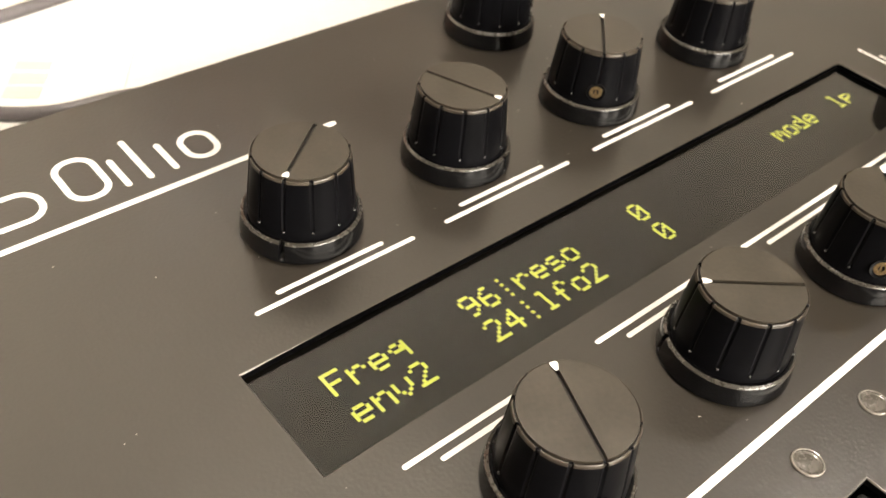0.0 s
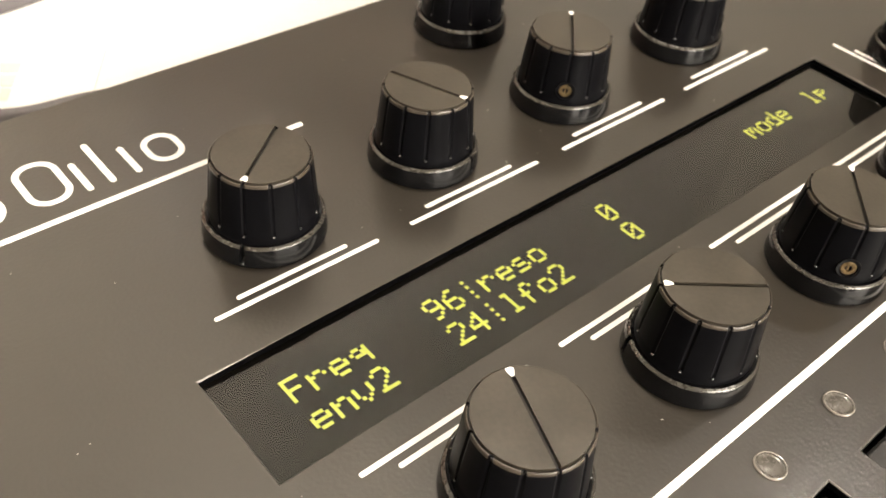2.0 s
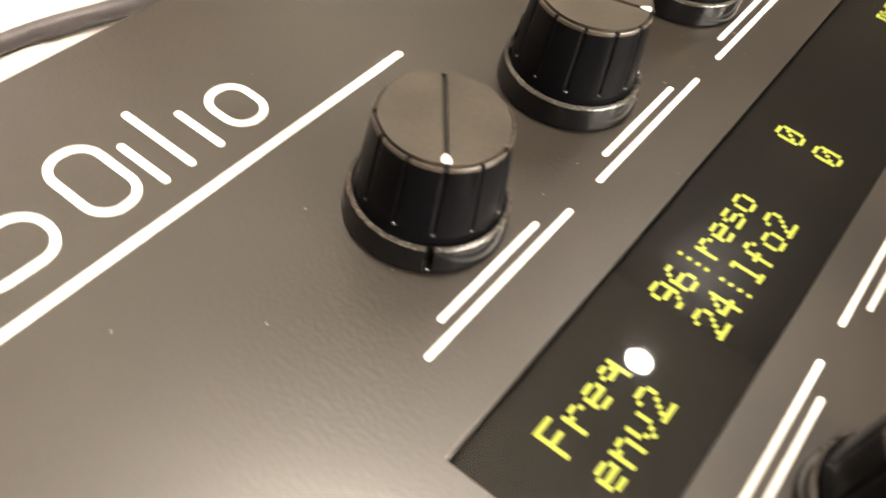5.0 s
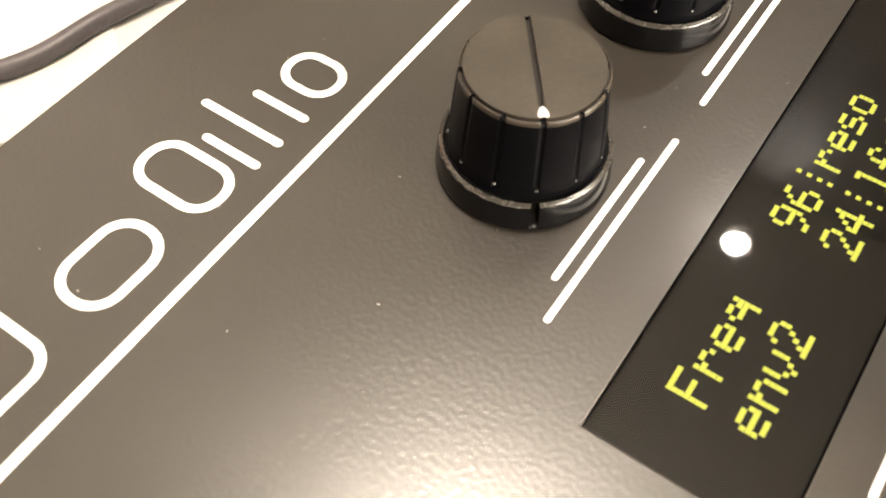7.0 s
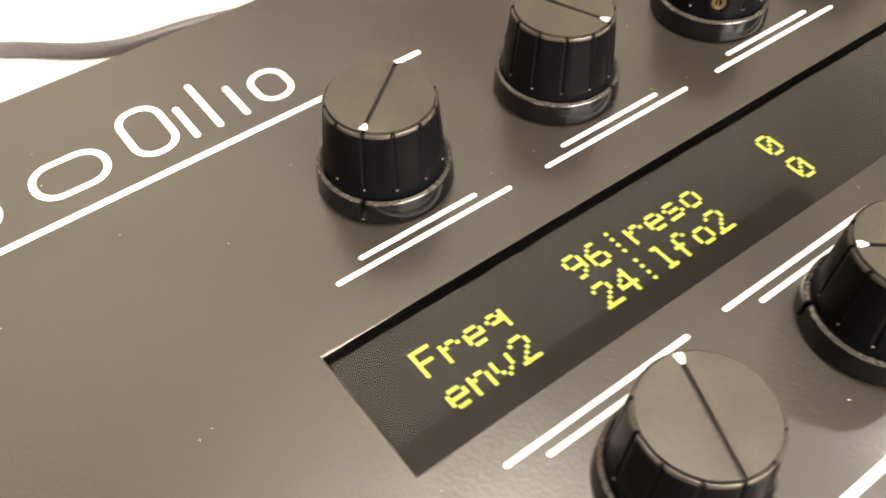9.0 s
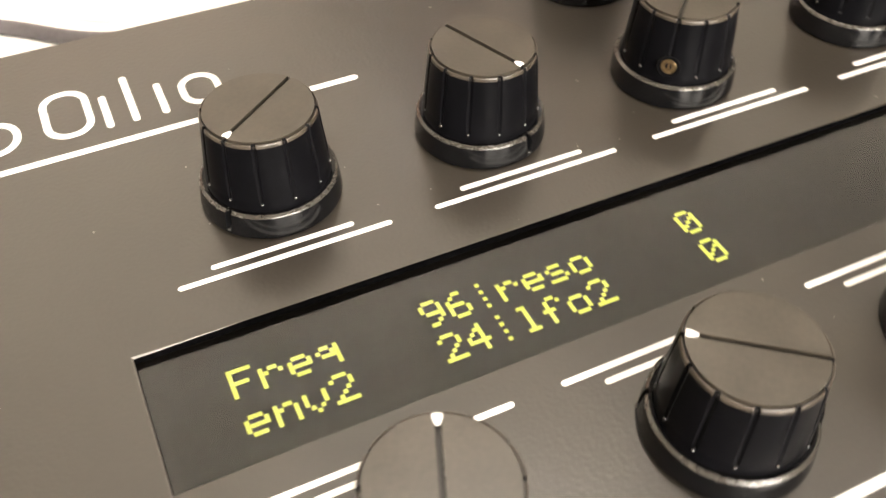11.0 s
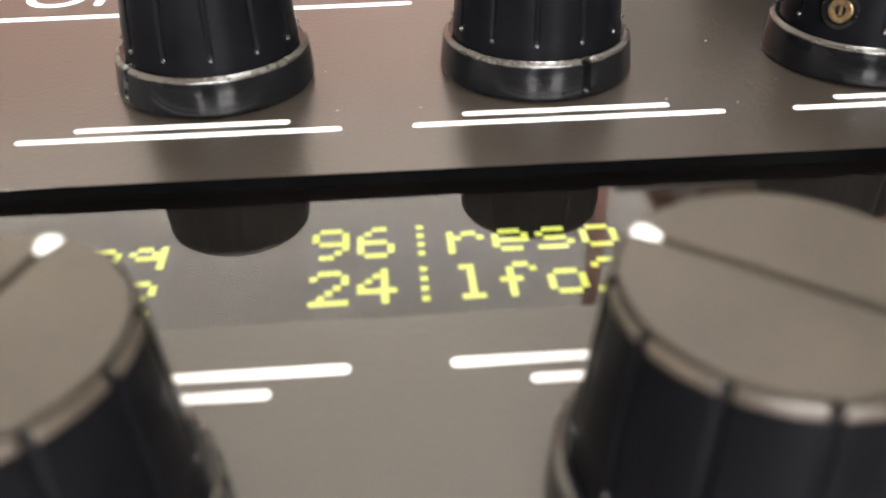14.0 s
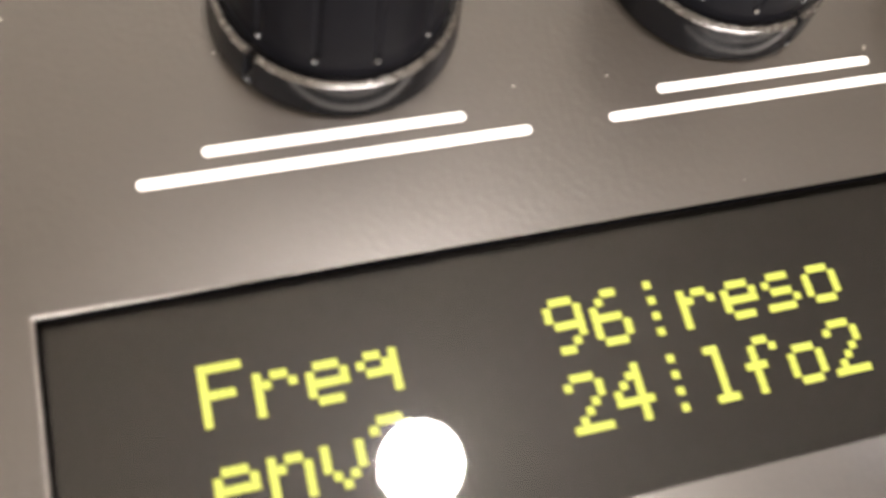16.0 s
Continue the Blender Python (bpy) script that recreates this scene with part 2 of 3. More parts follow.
def plate(xs, ys, holes, z0, z1):
    """A plate on a grid of cuts, with rectangular holes (x0, x1, y0, y1) right through."""
    bm = bmesh.new()
    grid = {}

    def v(i, j, k):
        if (i, j, k) not in grid:
            grid[i, j, k] = bm.verts.new((xs[i], ys[j], (z0, z1)[k]))
        return grid[i, j, k]

    def solid(i, j):
        if not (0 <= i < len(xs) - 1 and 0 <= j < len(ys) - 1):
            return False
        cx, cy = (xs[i] + xs[i + 1]) / 2, (ys[j] + ys[j + 1]) / 2
        return not any(a < cx < b and c < cy < d for a, b, c, d in holes)
    rim = []
    for i in range(len(xs) - 1):
        for j in range(len(ys) - 1):
            if not solid(i, j):
                continue
            bm.faces.new((v(i, j, 1), v(i + 1, j, 1), v(i + 1, j + 1, 1), v(i, j + 1, 1)))
            bm.faces.new((v(i, j, 0), v(i, j + 1, 0), v(i + 1, j + 1, 0), v(i + 1, j, 0)))
            for di, dj, p, q in ((-1, 0, (i, j + 1), (i, j)), (1, 0, (i + 1, j), (i + 1, j + 1)), (0, -1, (i, j), (i + 1, j)), (0, 1, (i + 1, j + 1), (i, j + 1))):
                if not solid(i + di, j + dj):
                    bm.faces.new((v(*p, 0), v(*q, 0), v(*q, 1), v(*p, 1)))
                    rim.append((v(*p, 1), v(*q, 1)))
    edges = [bm.edges.get(pq) for pq in rim]
    bmesh.ops.bevel(bm, geom=[e for e in edges if e], offset=0.00024, segments=3, affect="EDGES", profile=0.5)
    bm.normal_update()
    for f in bm.faces:
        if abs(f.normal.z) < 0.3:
            f.material_index = 2      # the cut wall, its shade put into a near-black colour
        elif 0.3 < f.normal.z < 0.97:
            f.material_index = 1      # the rubbed rim, with the bevel's highlight put into its paler colour
    return bm


# ---- the room that closes the place ----
def wall(name, x0, x1, y0, y1, z0, z1, mat, label):
    ob = new(name, mesh_of(box(x0, x1, y0, y1, z0, z1), name, mat))
    return tagged(ob, label, "wall", kind="structure")


X0, X1, Y0, Y1, FLOOR_Z = -2.2, 3.8, -2.2, 1.7, TABLE_Z - 0.75
wall("wall_north", X0, X1, Y1, Y1 + 0.1, FLOOR_Z, CEIL_Z, PLASTER, "plain grey-beige plastered wall behind the table")
wall("wall_south", X0, X1, Y0 - 0.1, Y0, FLOOR_Z, CEIL_Z, PLASTER, "plain grey-beige plastered wall of the room")
wall("wall_east", X1, X1 + 0.1, Y0 - 0.1, Y1 + 0.1, FLOOR_Z, CEIL_Z, PLASTER, "plain grey-beige plastered side wall")
wall("wall_west", X0 - 0.1, X0, Y0 - 0.1, Y1 + 0.1, FLOOR_Z, CEIL_Z, PLASTER, "plain grey-beige plastered side wall")
tagged(new("floor", mesh_of(box(X0 - 0.1, X1 + 0.1, Y0 - 0.1, Y1 + 0.1, FLOOR_Z - 0.1, FLOOR_Z), "floor", FLOOR)), "brown floor of the room under the table", "floor", kind="structure")
tagged(new("ceiling", mesh_of(box(X0 - 0.1, X1 + 0.1, Y0 - 0.1, Y1 + 0.1, CEIL_Z, CEIL_Z + 0.1), "ceiling", CEILING)), "plain grey painted ceiling above the table", "ceiling", kind="structure")


def spot_lamp(x, y, radius):
    base = new("ceiling_spot")
    base.location = (x, y, CEIL_Z)
    rim = lathe([(radius * 1.05, -0.012), (radius * 1.22, -0.012), (radius * 1.28, -0.006), (radius * 1.28, -0.0005), (radius * 1.05, -0.0005)], 48, close_top=False, close_bottom=False)
    part("rim", rim, METAL, base, "brushed metal rim", True)
    part("lens", lathe([(radius, -0.010), (radius, -0.002)], 48), SPOT, base, "glowing round lens", True)
    return tagged(base, "small bright white ceiling spot, lit", "lamp")


def pendant_lamp(x, y, z, radius):
    base = new("pendant_lamp")
    base.location = (x, y, CEIL_Z)
    drop = z - CEIL_Z
    ball = bmesh.new()
    bmesh.ops.create_icosphere(ball, subdivisions=4, radius=radius, matrix=Matrix.Translation((0, 0, drop)))
    part("globe", ball, LAMP, base, "glowing white glass globe", True)
    part("socket", lathe([(radius * 0.35, drop + radius * 0.9), (radius * 0.35, drop + radius * 1.5), (radius * 0.1, drop + radius * 1.7)], 32), METAL, base, "", True)
    part("cord", lathe([(0.003, drop + radius * 1.6), (0.003, -0.02)], 12), CABLE, base, "", True)
    part("ceiling_rose", lathe([(0.04, -0.025), (0.05, -0.015), (0.05, 0.0)], 32), METAL, base, "", True)
    return tagged(base, "round glowing pendant lamp hanging above the table", "lamp")


pendant_lamp(*LAMP_AT, LAMP_R)
spot_lamp(*SPOT_AT, SPOT_R)


# ---- what mirrors in the glass: the window and shelves on the far wall ----
def window(x0, x1, z0, z1, columns, rows):
    w = new("window_1")
    w.location = (x0, Y1, z0)
    width, height = x1 - x0, z1 - z0
    bar = 0.014
    part("window_frame", box(-0.02, 0.0, -0.03, -0.001, -0.02, height + 0.02), REDWOOD, w)
    part("window_frame", box(width, width + 0.02, -0.03, -0.001, -0.02, height + 0.02), REDWOOD, w)
    part("window_frame", box(0, width, -0.03, -0.001, height, height + 0.02), REDWOOD, w)
    part("window_sill", box(0, width, -0.05, -0.001, -0.02, 0.0), REDWOOD, w)
    for i in range(rows):
        za, zb = height * i / rows + bar / 2, height * (i + 1) / rows - bar / 2
        if i:
            part("glazing_bar", box(0, width, -0.022, -0.004, height * i / rows - bar / 2, height * i / rows + bar / 2), REDWOOD, w)
        for j, (a, c, glow) in enumerate(columns):
            part("pane", box(a * width, c * width, -0.014, -0.006, za, zb), WINDOW_GLOW if glow and i in glow else FROSTED, w, "bright pane" if glow and i in glow else "dull frosted pane")
    return tagged(w, "small barred window with bright and frosted panes", "window", kind="structure")


# an unseen window, added behind the camera to brighten the far wall
fill_window = new("fill_window_2")
fill_window.location = (0.2, Y0, 0.95)
part("fill_pane", box(-0.78, -0.02, 0.006, 0.012, -0.58, 0.58), FILL_GLOW, fill_window)
part("fill_pane", box(0.02, 0.78, 0.006, 0.012, -0.58, 0.58), FILL_GLOW, fill_window)
for a, c, d, e in ((-0.84, 0.84, 0.58, 0.64), (-0.84, 0.84, -0.64, -0.58), (-0.84, -0.78, -0.58, 0.58), (0.78, 0.84, -0.58, 0.58), (-0.02, 0.02, -0.58, 0.58)):
    part("window_frame", box(a, c, 0.001, 0.03, d, e), TABLE, fill_window)
tagged(fill_window, "wide white-framed window, added unseen to fill the room with light", "window", kind="structure")

window(0.67, 0.96, 1.30, 1.68, ((0.02, 0.18, (0, 1, 2)), (0.26, 0.66, ()), (0.74, 0.90, (1, 2))), 4)


def shelf(x0, x1, z, label):
    s = new("wall_shelf")
    s.location = (x0, Y1, z)
    part("board", box(0, x1 - x0, -0.22, -0.001, -0.022, 0, 0.002), REDWOOD, s)
    for x in (0.06, x1 - x0 - 0.06):
        part("bracket", box(x - 0.01, x + 0.01, -0.18, -0.001, -0.08, -0.022), METAL, s)
    return tagged(s, label, "shelf")


shelf(0.60, 1.55, 1.02, "red-brown wooden wall shelf under the window")
shelf(1.02, 1.60, 1.33, "red-brown wooden wall shelf beside the window")
shelf(1.02, 1.60, 1.52, "red-brown wooden upper wall shelf")
speaker = new("black_box")
speaker.location = (0.76, Y1 - 0.12, 1.02)
part("body", box(-0.11, 0.11, -0.09, 0.09, 0, 0.075, 0.004), DARKWOOD, speaker)
part("front", box(-0.10, 0.10, -0.094, -0.09, 0.008, 0.067), SLOT, speaker)
tagged(speaker, "flat black box lying on the wall shelf", "box")
book = new("orange_book")
book.location = (0.77, Y1 - 0.12, 1.095)
part("cover", box(-0.07, 0.07, -0.09, 0.08, 0, 0.035, 0.002), ORANGE, book)
part("pages", box(-0.066, 0.071, -0.086, 0.076, 0.004, 0.031), TABLE, book)
tagged(book, "orange book lying on the black box", "book")
post = new("wooden_post")
post.location = (0.505, Y1 - 0.03, FLOOR_Z)
part("upright", box(-0.015, 0.015, -0.02, 0.02, 0, 1.48 - FLOOR_Z, 0.003), REDWOOD, post)
part("foot", box(-0.05, 0.05, -0.025, 0.025, 0, 0.03, 0.004), REDWOOD, post)
tagged(post, "slim red-brown wooden post standing at the wall", "post")
side = new("sideboard")
side.location = (-0.3, Y1 - 0.24, FLOOR_Z)
part("body", box(-0.62, 0.62, -0.2, 0.2, 0.05, 0.62 - FLOOR_Z, 0.006), REDWOOD, side, "red-brown wooden body")
for i in range(3):
    d = part("door", box(-0.60 + 0.41 * i, -0.22 + 0.41 * i, -0.215, -0.2, 0.08, 0.59 - FLOOR_Z, 0.003), REDWOOD, side)
    part("handle", box(-0.42 + 0.41 * i, -0.40 + 0.41 * i, -0.235, -0.215, 0.9, 1.0, 0.003), METAL, d)
part("plinth", box(-0.58, 0.58, -0.17, 0.17, 0, 0.05), DARKWOOD, side)
tagged(side, "tall red-brown wooden sideboard against the wall", "sideboard")

# an added cabinet: it lays a dark area into the panel's reflections
added_chest = new("cabinet")
added_chest.location = (1.10, Y1 - 0.20, FLOOR_Z)
part("body", box(-0.66, 0.66, -0.17, 0.17, 0.06, 0.82 - FLOOR_Z, 0.005), DARKWOOD, added_chest, "dark brown wooden body")
part("plinth", box(-0.63, 0.63, -0.14, 0.14, 0, 0.06), DARKWOOD, added_chest)
for i in range(3):
    d = part("door", box(-0.65 + 0.435 * i, -0.225 + 0.435 * i, -0.186, -0.17, 0.08, 0.80 - FLOOR_Z, 0.003), DARKWOOD, added_chest)
    part("handle", box(-0.27 + 0.435 * i, -0.255 + 0.435 * i, -0.21, -0.186, 1.0, 1.12, 0.003), METAL, d)
tagged(added_chest, "dark wooden cabinet under the shelf, added to darken the panel's reflection", "cabinet")

# a made-up dark front that hides the bright side wall from the display's mirror
added_cupboard = new("wardrobe")
added_cupboard.location = (X1 - 0.21, -0.3, FLOOR_Z)
part("body", box(-0.19, 0.2, -1.15, 1.15, 0.08, CEIL_Z - FLOOR_Z - 0.03, 0.004), DARKWOOD, added_cupboard, "dark brown wooden body")
part("plinth", box(-0.16, 0.2, -1.12, 1.12, 0, 0.08), DARKWOOD, added_cupboard)
for i in range(4):
    d = part("door", box(-0.208, -0.19, -1.14 + 0.572 * i, -0.58 + 0.572 * i, 0.1, CEIL_Z - FLOOR_Z - 0.06, 0.003), DARKWOOD, added_cupboard)
    part("handle", box(-0.235, -0.208, -0.63 + 0.572 * i, -0.615 + 0.572 * i, 0.95, 1.15, 0.003), METAL, d)
tagged(added_cupboard, "tall dark wooden wardrobe, added to darken what the display mirrors", "wardrobe")


# ---- the table and what lies on it ----
desk = new("table")
desk.location = (0.1, 0.15, TABLE_Z)
part("tabletop", box(-0.8, 0.8, -0.45, 0.45, -0.03, 0, 0.002), TABLE, desk, "white laminate top")
for sx in (-1, 1):
    for sy in (-1, 1):
        part("leg", box(sx * 0.74 - 0.025, sx * 0.74 + 0.025, sy * 0.39 - 0.025, sy * 0.39 + 0.025, FLOOR_Z - TABLE_Z, -0.03, 0.002), METAL, desk)
tagged(desk, "white laminate table that the synthesizer stands on", "table")


def cable(points, radius, label):
    cu = bpy.data.curves.new("cable", "CURVE")
    cu.dimensions, cu.bevel_depth, cu.bevel_resolution, cu.resolution_u = "3D", radius, 6, 16
    sp = cu.splines.new("BEZIER")
    sp.bezier_points.add(len(points) - 1)
    for p, (x, y) in zip(sp.bezier_points, points):
        p.co = (x * MM, y * MM, TABLE_Z + radius)
        p.handle_left_type = p.handle_right_type = "AUTO"
    cu.materials.append(CABLE)
    ob = new("cable", cu)
    return tagged(ob, label, "cable")


cable([(-110, 190), (-45, 130), (-14, 108), (4, 95), (20, 92), (36, 88), (70, 84), (140, 92), (240, 130)], 0.0017, "grey rubber cable lying in a bend on the white table")
cable([(-160, 128), (-60, 132), (0, 139), (24, 142), (80, 152), (200, 190)], 0.0017, "second grey cable lying on the white table")

# a pale yellow printed mark on a flat white parcel label
label_sheet = new("parcel_label")
label_sheet.location = (0.007, 0.112, TABLE_Z)
label_sheet.rotation_euler = (0, 0, radians(56))
part("sheet", box(-0.030, 0.040, -0.022, 0.022, 0.0002, 0.0006), TABLE, label_sheet, "white paper")
for i, (a, w) in enumerate(((-0.0085, 0.0048), (-0.0028, 0.0048), (0.0032, 0.0040))):
    part("mark", box(a, a + w, -0.004, 0.004, 0.0006, 0.0008), YELLOW, label_sheet, "pale yellow printed block")
tagged(label_sheet, "white paper parcel label with a pale yellow mark on the table", "label")


# ---- the synthesizer ----
PX0, PX1, PY0, PY1, THICK = -0.075, 0.214, -0.105, 0.0640, 0.0013
DX0, DX1, DY0, DY1 = -0.0079, 0.1471, -0.0289, -0.0086     # display opening
HOLE_Y0, HOLE_Y1 = -0.0835, -0.0727
BTN = [0.0454 + 0.0173 * i for i in range(-2, 7)]
holes = [(DX0, DX1, DY0, DY1)] + [(b - 0.0046, b + 0.0046, HOLE_Y0, HOLE_Y1) for b in BTN]
xs = sorted({PX0, PX1, *[v for h in holes for v in h[:2]]})
ys = sorted({PY0, PY1, *[v for h in holes for v in h[2:]]})
synth = new("synthesizer")
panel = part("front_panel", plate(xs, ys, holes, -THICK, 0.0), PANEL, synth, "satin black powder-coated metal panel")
panel.data.materials.append(RUBBED_LIT)
panel.data.materials.append(CUT_SHADE)
case = box(PX0 + 0.001, PX1 - 0.001, PY0 + 0.001, PY0 + 0.004, TABLE_Z, -THICK)
for b in ((PX0 + 0.001, PX1 - 0.001, PY1 - 0.004, PY1 - 0.001), (PX0 + 0.001, PX0 + 0.004, PY0 + 0.004, PY1 - 0.004), (PX1 - 0.004, PX1 - 0.001, PY0 + 0.004, PY1 - 0.004)):
    box(*b, TABLE_Z, -THICK, bm=case)
box(PX0 + 0.004, PX1 - 0.004, PY0 + 0.004, PY1 - 0.004, TABLE_Z + 0.0005, TABLE_Z + 0.002, bm=case)
part("case", case, EDGE, synth, "black case under the panel")
tagged(synth, "black desktop synthesizer with satin panel and white printing", "synthesizer")


def printed(bm, name, label=""):
    return part(name, bm, INK, synth, label)


INK0, INK1 = -0.00001, 0.00005


def stroke(x0, y0, x1, y1, width, name="printed_line"):
    h = width / 2
    a = math.atan2(y1 - y0, x1 - x0)
    return printed(capsule((x0 + h * math.cos(a)) * MM, (y0 + h * math.sin(a)) * MM, (x1 - h * math.cos(a)) * MM, (y1 - h * math.sin(a)) * MM, width * MM, INK0, INK1), name)


for k in range(4):
    x = 37.0 * k
    stroke(x - 0.2, 0.0, x + 30.1, 0.0, 0.82)
    stroke(x + 4.7, 1.95, x + 25.1, 1.95, 0.82)
    stroke(x + 0.7, -34.05, x + 31.2, -34.05, 0.82)
    stroke(x + 5.6, -36.0, x + 26.3, -36.0, 0.82)
# the pair beside the knob at the display's end
stroke(156.8, -7.6, 156.8, -37.5, 0.82)
stroke(158.8, -12.0, 158.8, -33.0, 0.82)
# ruled lines: under the mark, and above the row of buttons
stroke(-52.0, 32.7, 38.3, 33.95, 1.2)
stroke(20.0, -60.1, 150.0, -60.1, 1.15)

# the maker's mark, as plain outlined shapes and bars
printed(outline(-0.0440, -0.0310, 0.0374, 0.0498, 0.0035, 0.00115, INK0, INK1), "mark_shape")
printed(outline(-0.0265, -0.0143, 0.0374, 0.0459, 0.0040, 0.00115, INK0, INK1), "mark_shape")
printed(outline(-0.0110, -0.0033, 0.0374, 0.0498, 0.0036, 0.00115, INK0, INK1), "mark_shape")
stroke(-1.35, 37.4, -1.35, 46.0, 1.15, "mark_shape")
stroke(2.7, 37.4, 2.7, 49.9, 1.15, "mark_shape")
stroke(7.4, 37.4, 7.4, 45.8, 1.15, "mark_shape")
printed(outline(0.0104, 0.0172, 0.0374, 0.0459, 0.0033, 0.00115, INK0, INK1), "mark_shape")


# ---- dust on the panel ----
rng = random.Random(7)
flecks = bmesh.new()
for _ in range(70):
    x, y = rng.uniform(-45, 120), rng.uniform(-60, 60)
    r = rng.uniform(0.05, 0.13)
    if DX0 / MM - 1 < x < DX1 / MM + 1 and DY0 / MM - 1 < y < DY1 / MM + 1:
        continue
    bmesh.ops.create_icosphere(flecks, subdivisions=1, radius=r * MM, matrix=Matrix.Translation((x * MM, y * MM, r * 0.4 * MM)) @ Matrix.Rotation(rng.uniform(0, 3), 4, "Z") @ Matrix.Diagonal((rng.uniform(1, 2.2), 0.8, 0.45, 1)))
tagged(new("dust", mesh_of(flecks, "dust", FLECK)), "sparse pale dust flecks on the black panel", "dust", kind="stuff")


# ---- the character display ----
GLYPHS = {
    "F": "11111 10000 10000 11110 10000 10000 10000", "r": "00000 00000 10110 11001 10000 10000 10000",
    "e": "00000 00000 01110 10001 11111 10000 01110", "q": "00000 00000 01101 10011 01111 00001 00001",
    "n": "00000 00000 10110 11001 10001 10001 10001", "v": "00000 00000 10001 10001 10001 01010 00100",
    "2": "01110 10001 00001 00010 00100 01000 11111", "9": "01110 10001 10001 01111 00001 00010 01100",
    "6": "00110 01000 10000 11110 10001 10001 01110", "4": "00010 00110 01010 10010 11111 00010 00010",
    "0": "01110 10001 10011 10101 11001 10001 01110", "|": "00100 00000 00100 00000 00100 00000 00100",
    "s": "00000 00000 01110 10000 01110 00001 11110", "o": "00000 00000 01110 10001 10001 10001 01110",
    "l": "01100 00100 00100 00100 00100 00100 01110", "f": "00110 01001 01000 11100 01000 01000 01000",
    "m": "00000 00000 11010 10101 10101 10001 10001", "d": "00001 00001 01101 10011 10001 10001 01111",
    "p": "00000 00000 11110 10001 11110 10000 10000",
}
GLASS_Z, TEXT_Z = -0.00135, -0.0028
CELL, ROW_H, DOT_W, DOT_H = 3.7 * MM, 6.05 * MM, 3.7 / 6 * MM, 0.64 * MM
display = new("character_display")
pane = part("glass", box(DX0 - 0.004, DX1 + 0.004, DY0 - 0.004, DY1 + 0.004, GLASS_Z - 0.0012, GLASS_Z), PANE, display, "clear glossy cover glass")
pane.data.materials.append(CLEAR)
for f in pane.data.polygons:
    f.material_index = 0 if f.normal.z > 0.5 else 1      # only the front face mirrors
pane.visible_shadow = False
part("backing", box(DX0 - 0.004, DX1 + 0.004, DY0 - 0.004, DY1 + 0.004, TEXT_Z - 0.002, TEXT_Z), GLASS, display, "dark matrix layer")
part("mount", box(DX0 - 0.006, DX1 + 0.006, DY0 - 0.005, DY1 + 0.005, TABLE_Z + 0.002, TEXT_Z - 0.002), EDGE, display)
tagged(display, "wide dark display with two rows of lit yellow characters", "display")
made = {}


def glyph_mesh(ch):
    bm = bmesh.new()
    for j, row in enumerate(GLYPHS[ch].split()):
        for i, bit in enumerate(row):
            if bit == "1":
                g = 0.018 * MM
                box(i * DOT_W + g, (i + 1) * DOT_W - g, -(j + 1) * DOT_H + g, -j * DOT_H - g, -0.00003, 0.00003, bm=bm)
    return mesh_of(bm, "character", PIXEL)


for row, line in enumerate(("Freq   96|reso    0           mode  lp", "env2   24|lfo2    0")):
    for col, ch in enumerate(line):
        if ch == " ":
            continue
        if ch not in made:
            made[ch] = glyph_mesh(ch)
        ob = new("character", made[ch])
        ob.parent = display
        ob.location = (1.8 * MM + CELL * col, -13.25 * MM - ROW_H * row, TEXT_Z + 0.00004)


# ---- knobs ----
def groove(a, r, z):
    """Twelve narrow flutes down the side, with a rounded lower end."""
    step = math.pi / 6
    off = abs((a + step / 2) % step - step / 2) * r
    width = 0.00021
    if off > width * 1.6 or z < 0.0054 or r < 0.0070:
        return r
    fade = min(1.0, (z - 0.0054) / 0.0005)
    return r - (0.00034 if z > 0.0142 else 0.0002) * fade * max(0.0, 1 - (off / (width * 1.6)) ** 2)


def notch(a, r, z):
    """The slit in the skirt under the pointer, which lies along +x."""
    off = abs((a + math.pi) % (2 * math.pi) - math.pi) * r
    return r - 0.0010 if off < 0.00030 and z > 0.0012 else r


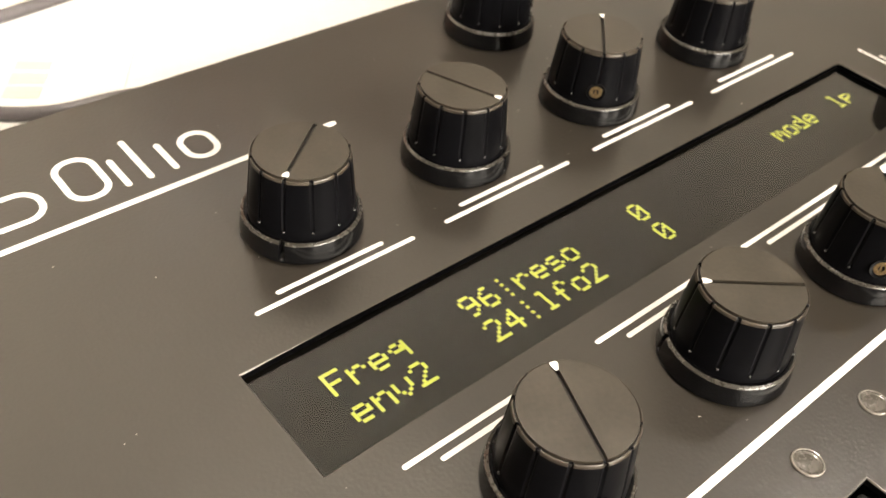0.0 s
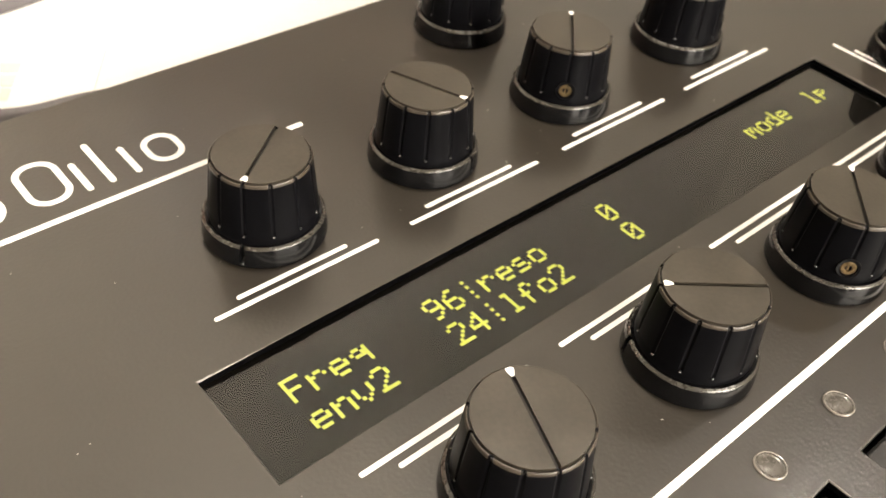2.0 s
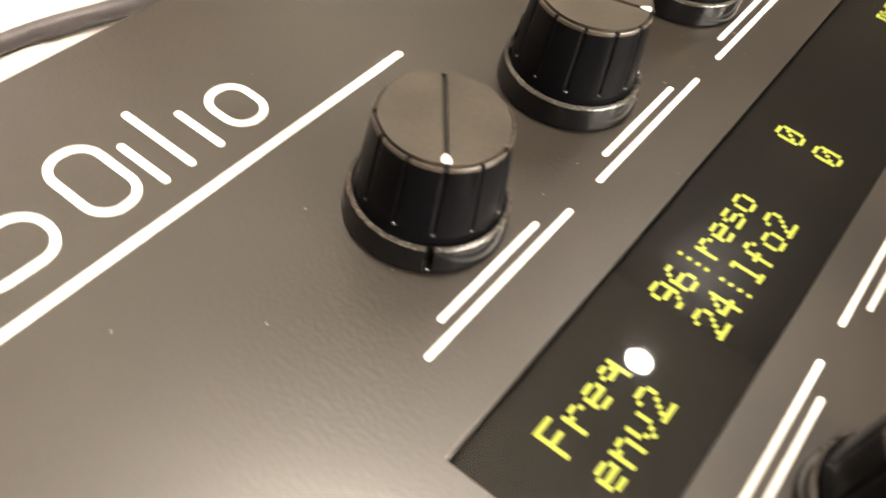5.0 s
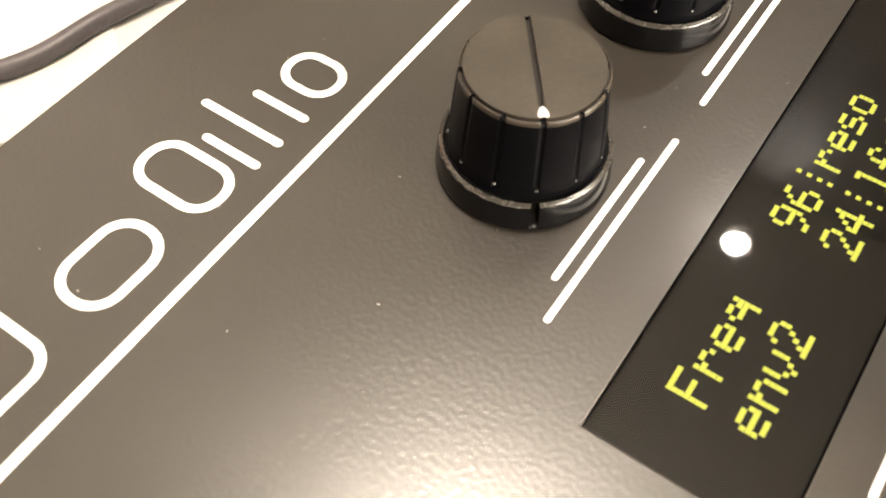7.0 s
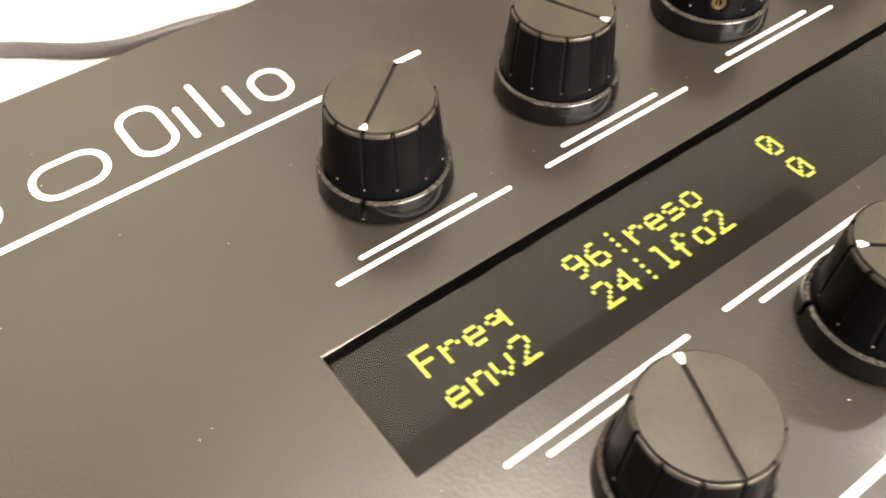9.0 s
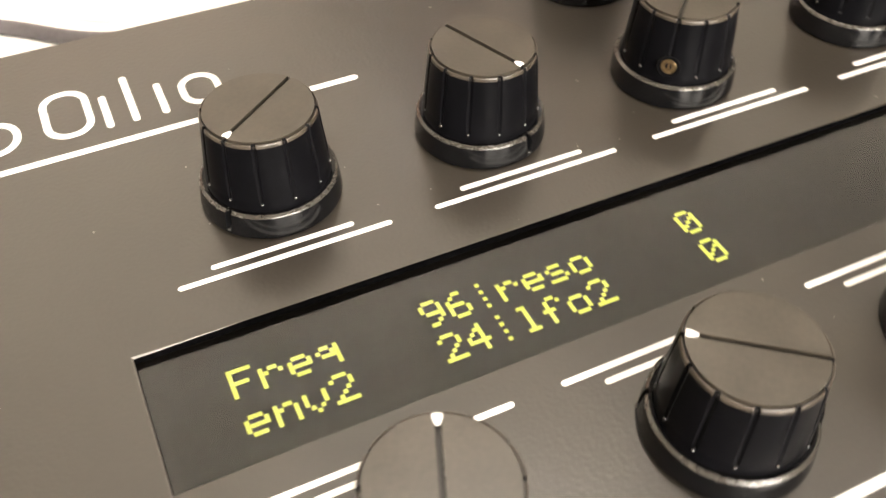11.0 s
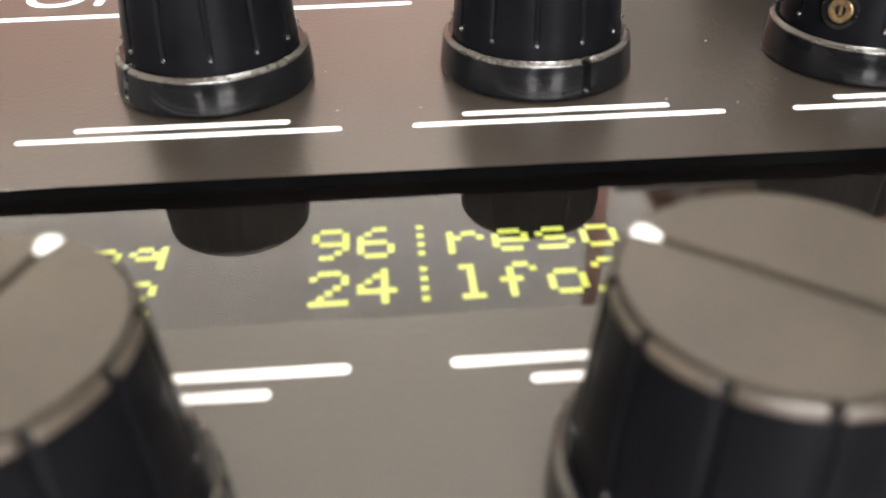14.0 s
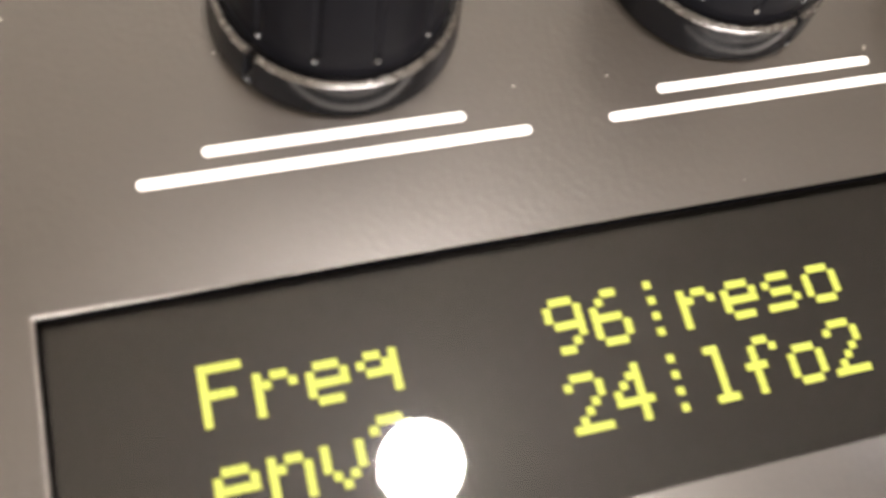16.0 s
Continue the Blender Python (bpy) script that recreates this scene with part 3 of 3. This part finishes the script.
def make_knob():
    k = new("knob")
    side = [(0.0088, 0.0040), (0.00878, 0.0046)] + [(0.00877 - 0.00001 * i, 0.00485 + 0.0001 * i) for i in range(9)]
    side += [(0.00868, 0.0059), (0.00866, 0.0064), (0.0086, 0.0074), (0.0083, 0.0105), (0.00800, 0.0137), (0.00796, 0.01435)]
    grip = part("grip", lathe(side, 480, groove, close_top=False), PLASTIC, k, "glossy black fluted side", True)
    # polished beads, added to catch glints at the flutes' lower ends
    glint_pip = bmesh.new()
    bmesh.ops.create_icosphere(glint_pip, subdivisions=2, radius=0.00027)
    glint_mesh = mesh_of(glint_pip, "glint_pip", GLINT_PIP, True)
    for i in range(12):
        ob = new("glint_pip", glint_mesh)
        ob.parent = grip
        a = math.pi / 6 * i
        ob.location = (0.00872 * math.cos(a), 0.00872 * math.sin(a), 0.0054)
    foot = new("glint_pip", glint_mesh)      # a bead added to make the glint under the pointer's slit
    foot.parent, foot.location = grip, (0.01004, 0, 0.0009)
    # the rim's highlight is put into a colour paler than the side
    rim = [(0.00796, 0.01435), (0.00793, 0.01465), (0.00788, 0.01480), (0.00780, 0.01488), (0.00770, 0.01489), (0.00765, 0.01482), (0.00765, 0.0144)]
    band = part("rim", lathe(rim, 480, groove, close_top=False, close_bottom=False), RIM_LIT, k, "satin rim cut by the flutes, coloured pale as if lit", True)
    band.data.materials.append(PLASTIC)
    for f in band.data.polygons:
        a = math.atan2(f.center.y, f.center.x)
        if abs((a + math.pi / 12) % (math.pi / 6) - math.pi / 12) * 0.0079 < 0.00026:
            f.material_index = 1      # dark side plastic paints the flutes' shade through the rim
    skirt = [(0.0095, 0.00002), (0.00998, 0.0001), (0.01013, 0.0003), (0.01014, 0.0006), (0.01006, 0.0016), (0.00990, 0.0030), (0.0098, 0.0036), (0.0094, 0.0038), (0.0086, 0.0040)]
    part("skirt", lathe(skirt, 240, notch), SKIRT, k, "polished black skirt", True)
    # the chamfer's ceiling sheen is painted in, paler than the skirt
    ring = [(0.0098, 0.0036), (0.00980, 0.00368), (0.00973, 0.00380), (0.00961, 0.00392), (0.00952, 0.00396), (0.00946, 0.00404), (0.00938, 0.00408), (0.00930, 0.00406)]
    part("ledge", lathe([(0.00931, 0.00405), (0.0090, 0.00402), (0.0086, 0.00402)], 96, close_top=False, close_bottom=False), SKIRT, k, "", True)
    part("ring", lathe(ring, 240, notch, close_top=False, close_bottom=False), RING_SHEEN, k, "worn satin ring edge, with ceiling sheen in its paler colour", True)
    top = bmesh.new()
    # two half discs leave the pointer's slot between them
    gap, r, n = 0.00033, 0.00745, 48
    for s in (1, -1):
        a0 = math.asin(gap / r)
        arc = [(r * math.cos(a0 + (math.pi - 2 * a0) * i / n), s * r * math.sin(a0 + (math.pi - 2 * a0) * i / n)) for i in range(n + 1)]
        hi = [top.verts.new((x, y, 0.01518)) for x, y in arc]
        lo = [top.verts.new((x, y, 0.0145)) for x, y in arc]
        top.faces.new(hi if s > 0 else hi[::-1])
        for i in range(n + 1):
            j = (i + 1) % (n + 1)
            top.faces.new((lo[i], lo[j], hi[j], hi[i]))
    bmesh.ops.recalc_face_normals(top, faces=top.faces)
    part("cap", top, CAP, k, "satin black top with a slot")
    # shade of the slot is in its floor's colour, darker than the cap
    part("slot", lathe([(0.0077, 0.0141), (0.0077, 0.01458)], 48), SLOT, k)
    mark = bmesh.new()
    prof = [(0.0060, 0.01522), (0.0064, 0.01528), (0.0068, 0.01531), (0.0071, 0.01530), (0.0074, 0.01526)]
    rows = []
    for i, (x, z) in enumerate(prof):
        h = (0.00018, 0.00038, 0.00052, 0.00055, 0.00048)[i]
        rows.append([mark.verts.new((x, y, z + dz)) for y, dz in ((-h, 0), (0, 0.00008), (h, 0))])
    for a, b in zip(rows, rows[1:]):
        for i in range(2):
            mark.faces.new((a[i], b[i], b[i + 1], a[i + 1]))
    part("pointer_dot", mark, DOT, k, "white painted dot", True)
    hole = lathe([(0.0019, -0.0003), (0.0019, 0.0001), (0.0018, 0.00022), (0.0014, 0.00018), (0.0013, -0.0003)], 28, close_top=False, close_bottom=False)
    screw = lathe([(0.00125, -0.0006), (0.00125, -0.00002), (0.00112, 0.00010), (0.0006, 0.00010), (0.0005, -0.00015)], 24)
    turn = Matrix.Translation((-0.00862, 0, 0.0070)) @ Matrix.Rotation(radians(-84), 4, "Y")
    bmesh.ops.transform(hole, verts=hole.verts, matrix=turn)
    bmesh.ops.transform(screw, verts=screw.verts, matrix=turn)
    sc = part("set_screw", screw, BRASS, k, "small brass set screw", True)
    rim = part("collar", hole, SKIRT, sc, "", True)
    return tagged(k, "black plastic knob with fluted side, slotted top and white pointer dot", "knob", "knobs on the panel")


KNOBS = [(16.9, 13.2, 217.6), (50.6, 13.5, -68.8), (86.1, 12.9, 44.3), (124.8, 13.8, 120.0),
         (15.5, -47.4, 68.8), (51.8, -47.0, 142.2), (87.8, -48.2, 40.5), (126.6, -47.3, 100.0),
         (87.8, 45.3, 150.0), (167.6, -21.8, 100.0)]
first = make_knob()
for i, (x, y, a) in enumerate(KNOBS):
    m = pose(x * MM, y * MM, 0, 0, 0, a)
    if i == 0:
        first.matrix_basis = m
    else:
        copy_thing(first, m)


# ---- diodes and buttons ----
def make_diode():
    d = new("indicator_diode")
    part("lens", lathe([(0.00205, -0.003), (0.00205, 0.0002), (0.0019, 0.00024), (0.0016, 0.0001), (0.0014, 0.00012), (0.0008, 0.0003), (0.0002, 0.00035)], 40), LENS, d, "", True)
    part("rim", lathe([(0.00205, 0.0), (0.00228, 0.0), (0.00235, 0.0001), (0.00232, 0.0003), (0.0022, 0.0004), (0.00207, 0.00036), (0.00205, 0.0002)], 40, close_top=False, close_bottom=False), LENS_RIM, d, "raised clear rim", True)
    return tagged(d, "small milky unlit diode set flush in the black panel", "indicator", "diodes above the buttons")


diode = make_diode()
diode.location = (BTN[0], -0.0663, 0)
for b in BTN[1:]:
    copy_thing(diode, pose(b, -0.0663, 0))


def make_button():
    k = new("push_button")
    part("keycap", box(-0.0042, 0.0042, -0.0049, 0.0049, -0.0055, -0.0022, 0.0005), BUTTON, k)
    part("stem", box(-0.002, 0.002, -0.002, 0.002, TABLE_Z + 0.002, -0.0055), BUTTON, k)
    return tagged(k, "recessed black square push button in its panel opening", "button", "buttons under the diodes")


button = make_button()
button.location = (BTN[0], (HOLE_Y0 + HOLE_Y1) / 2, 0)
for b in BTN[1:]:
    copy_thing(button, pose(b, (HOLE_Y0 + HOLE_Y1) / 2, 0))
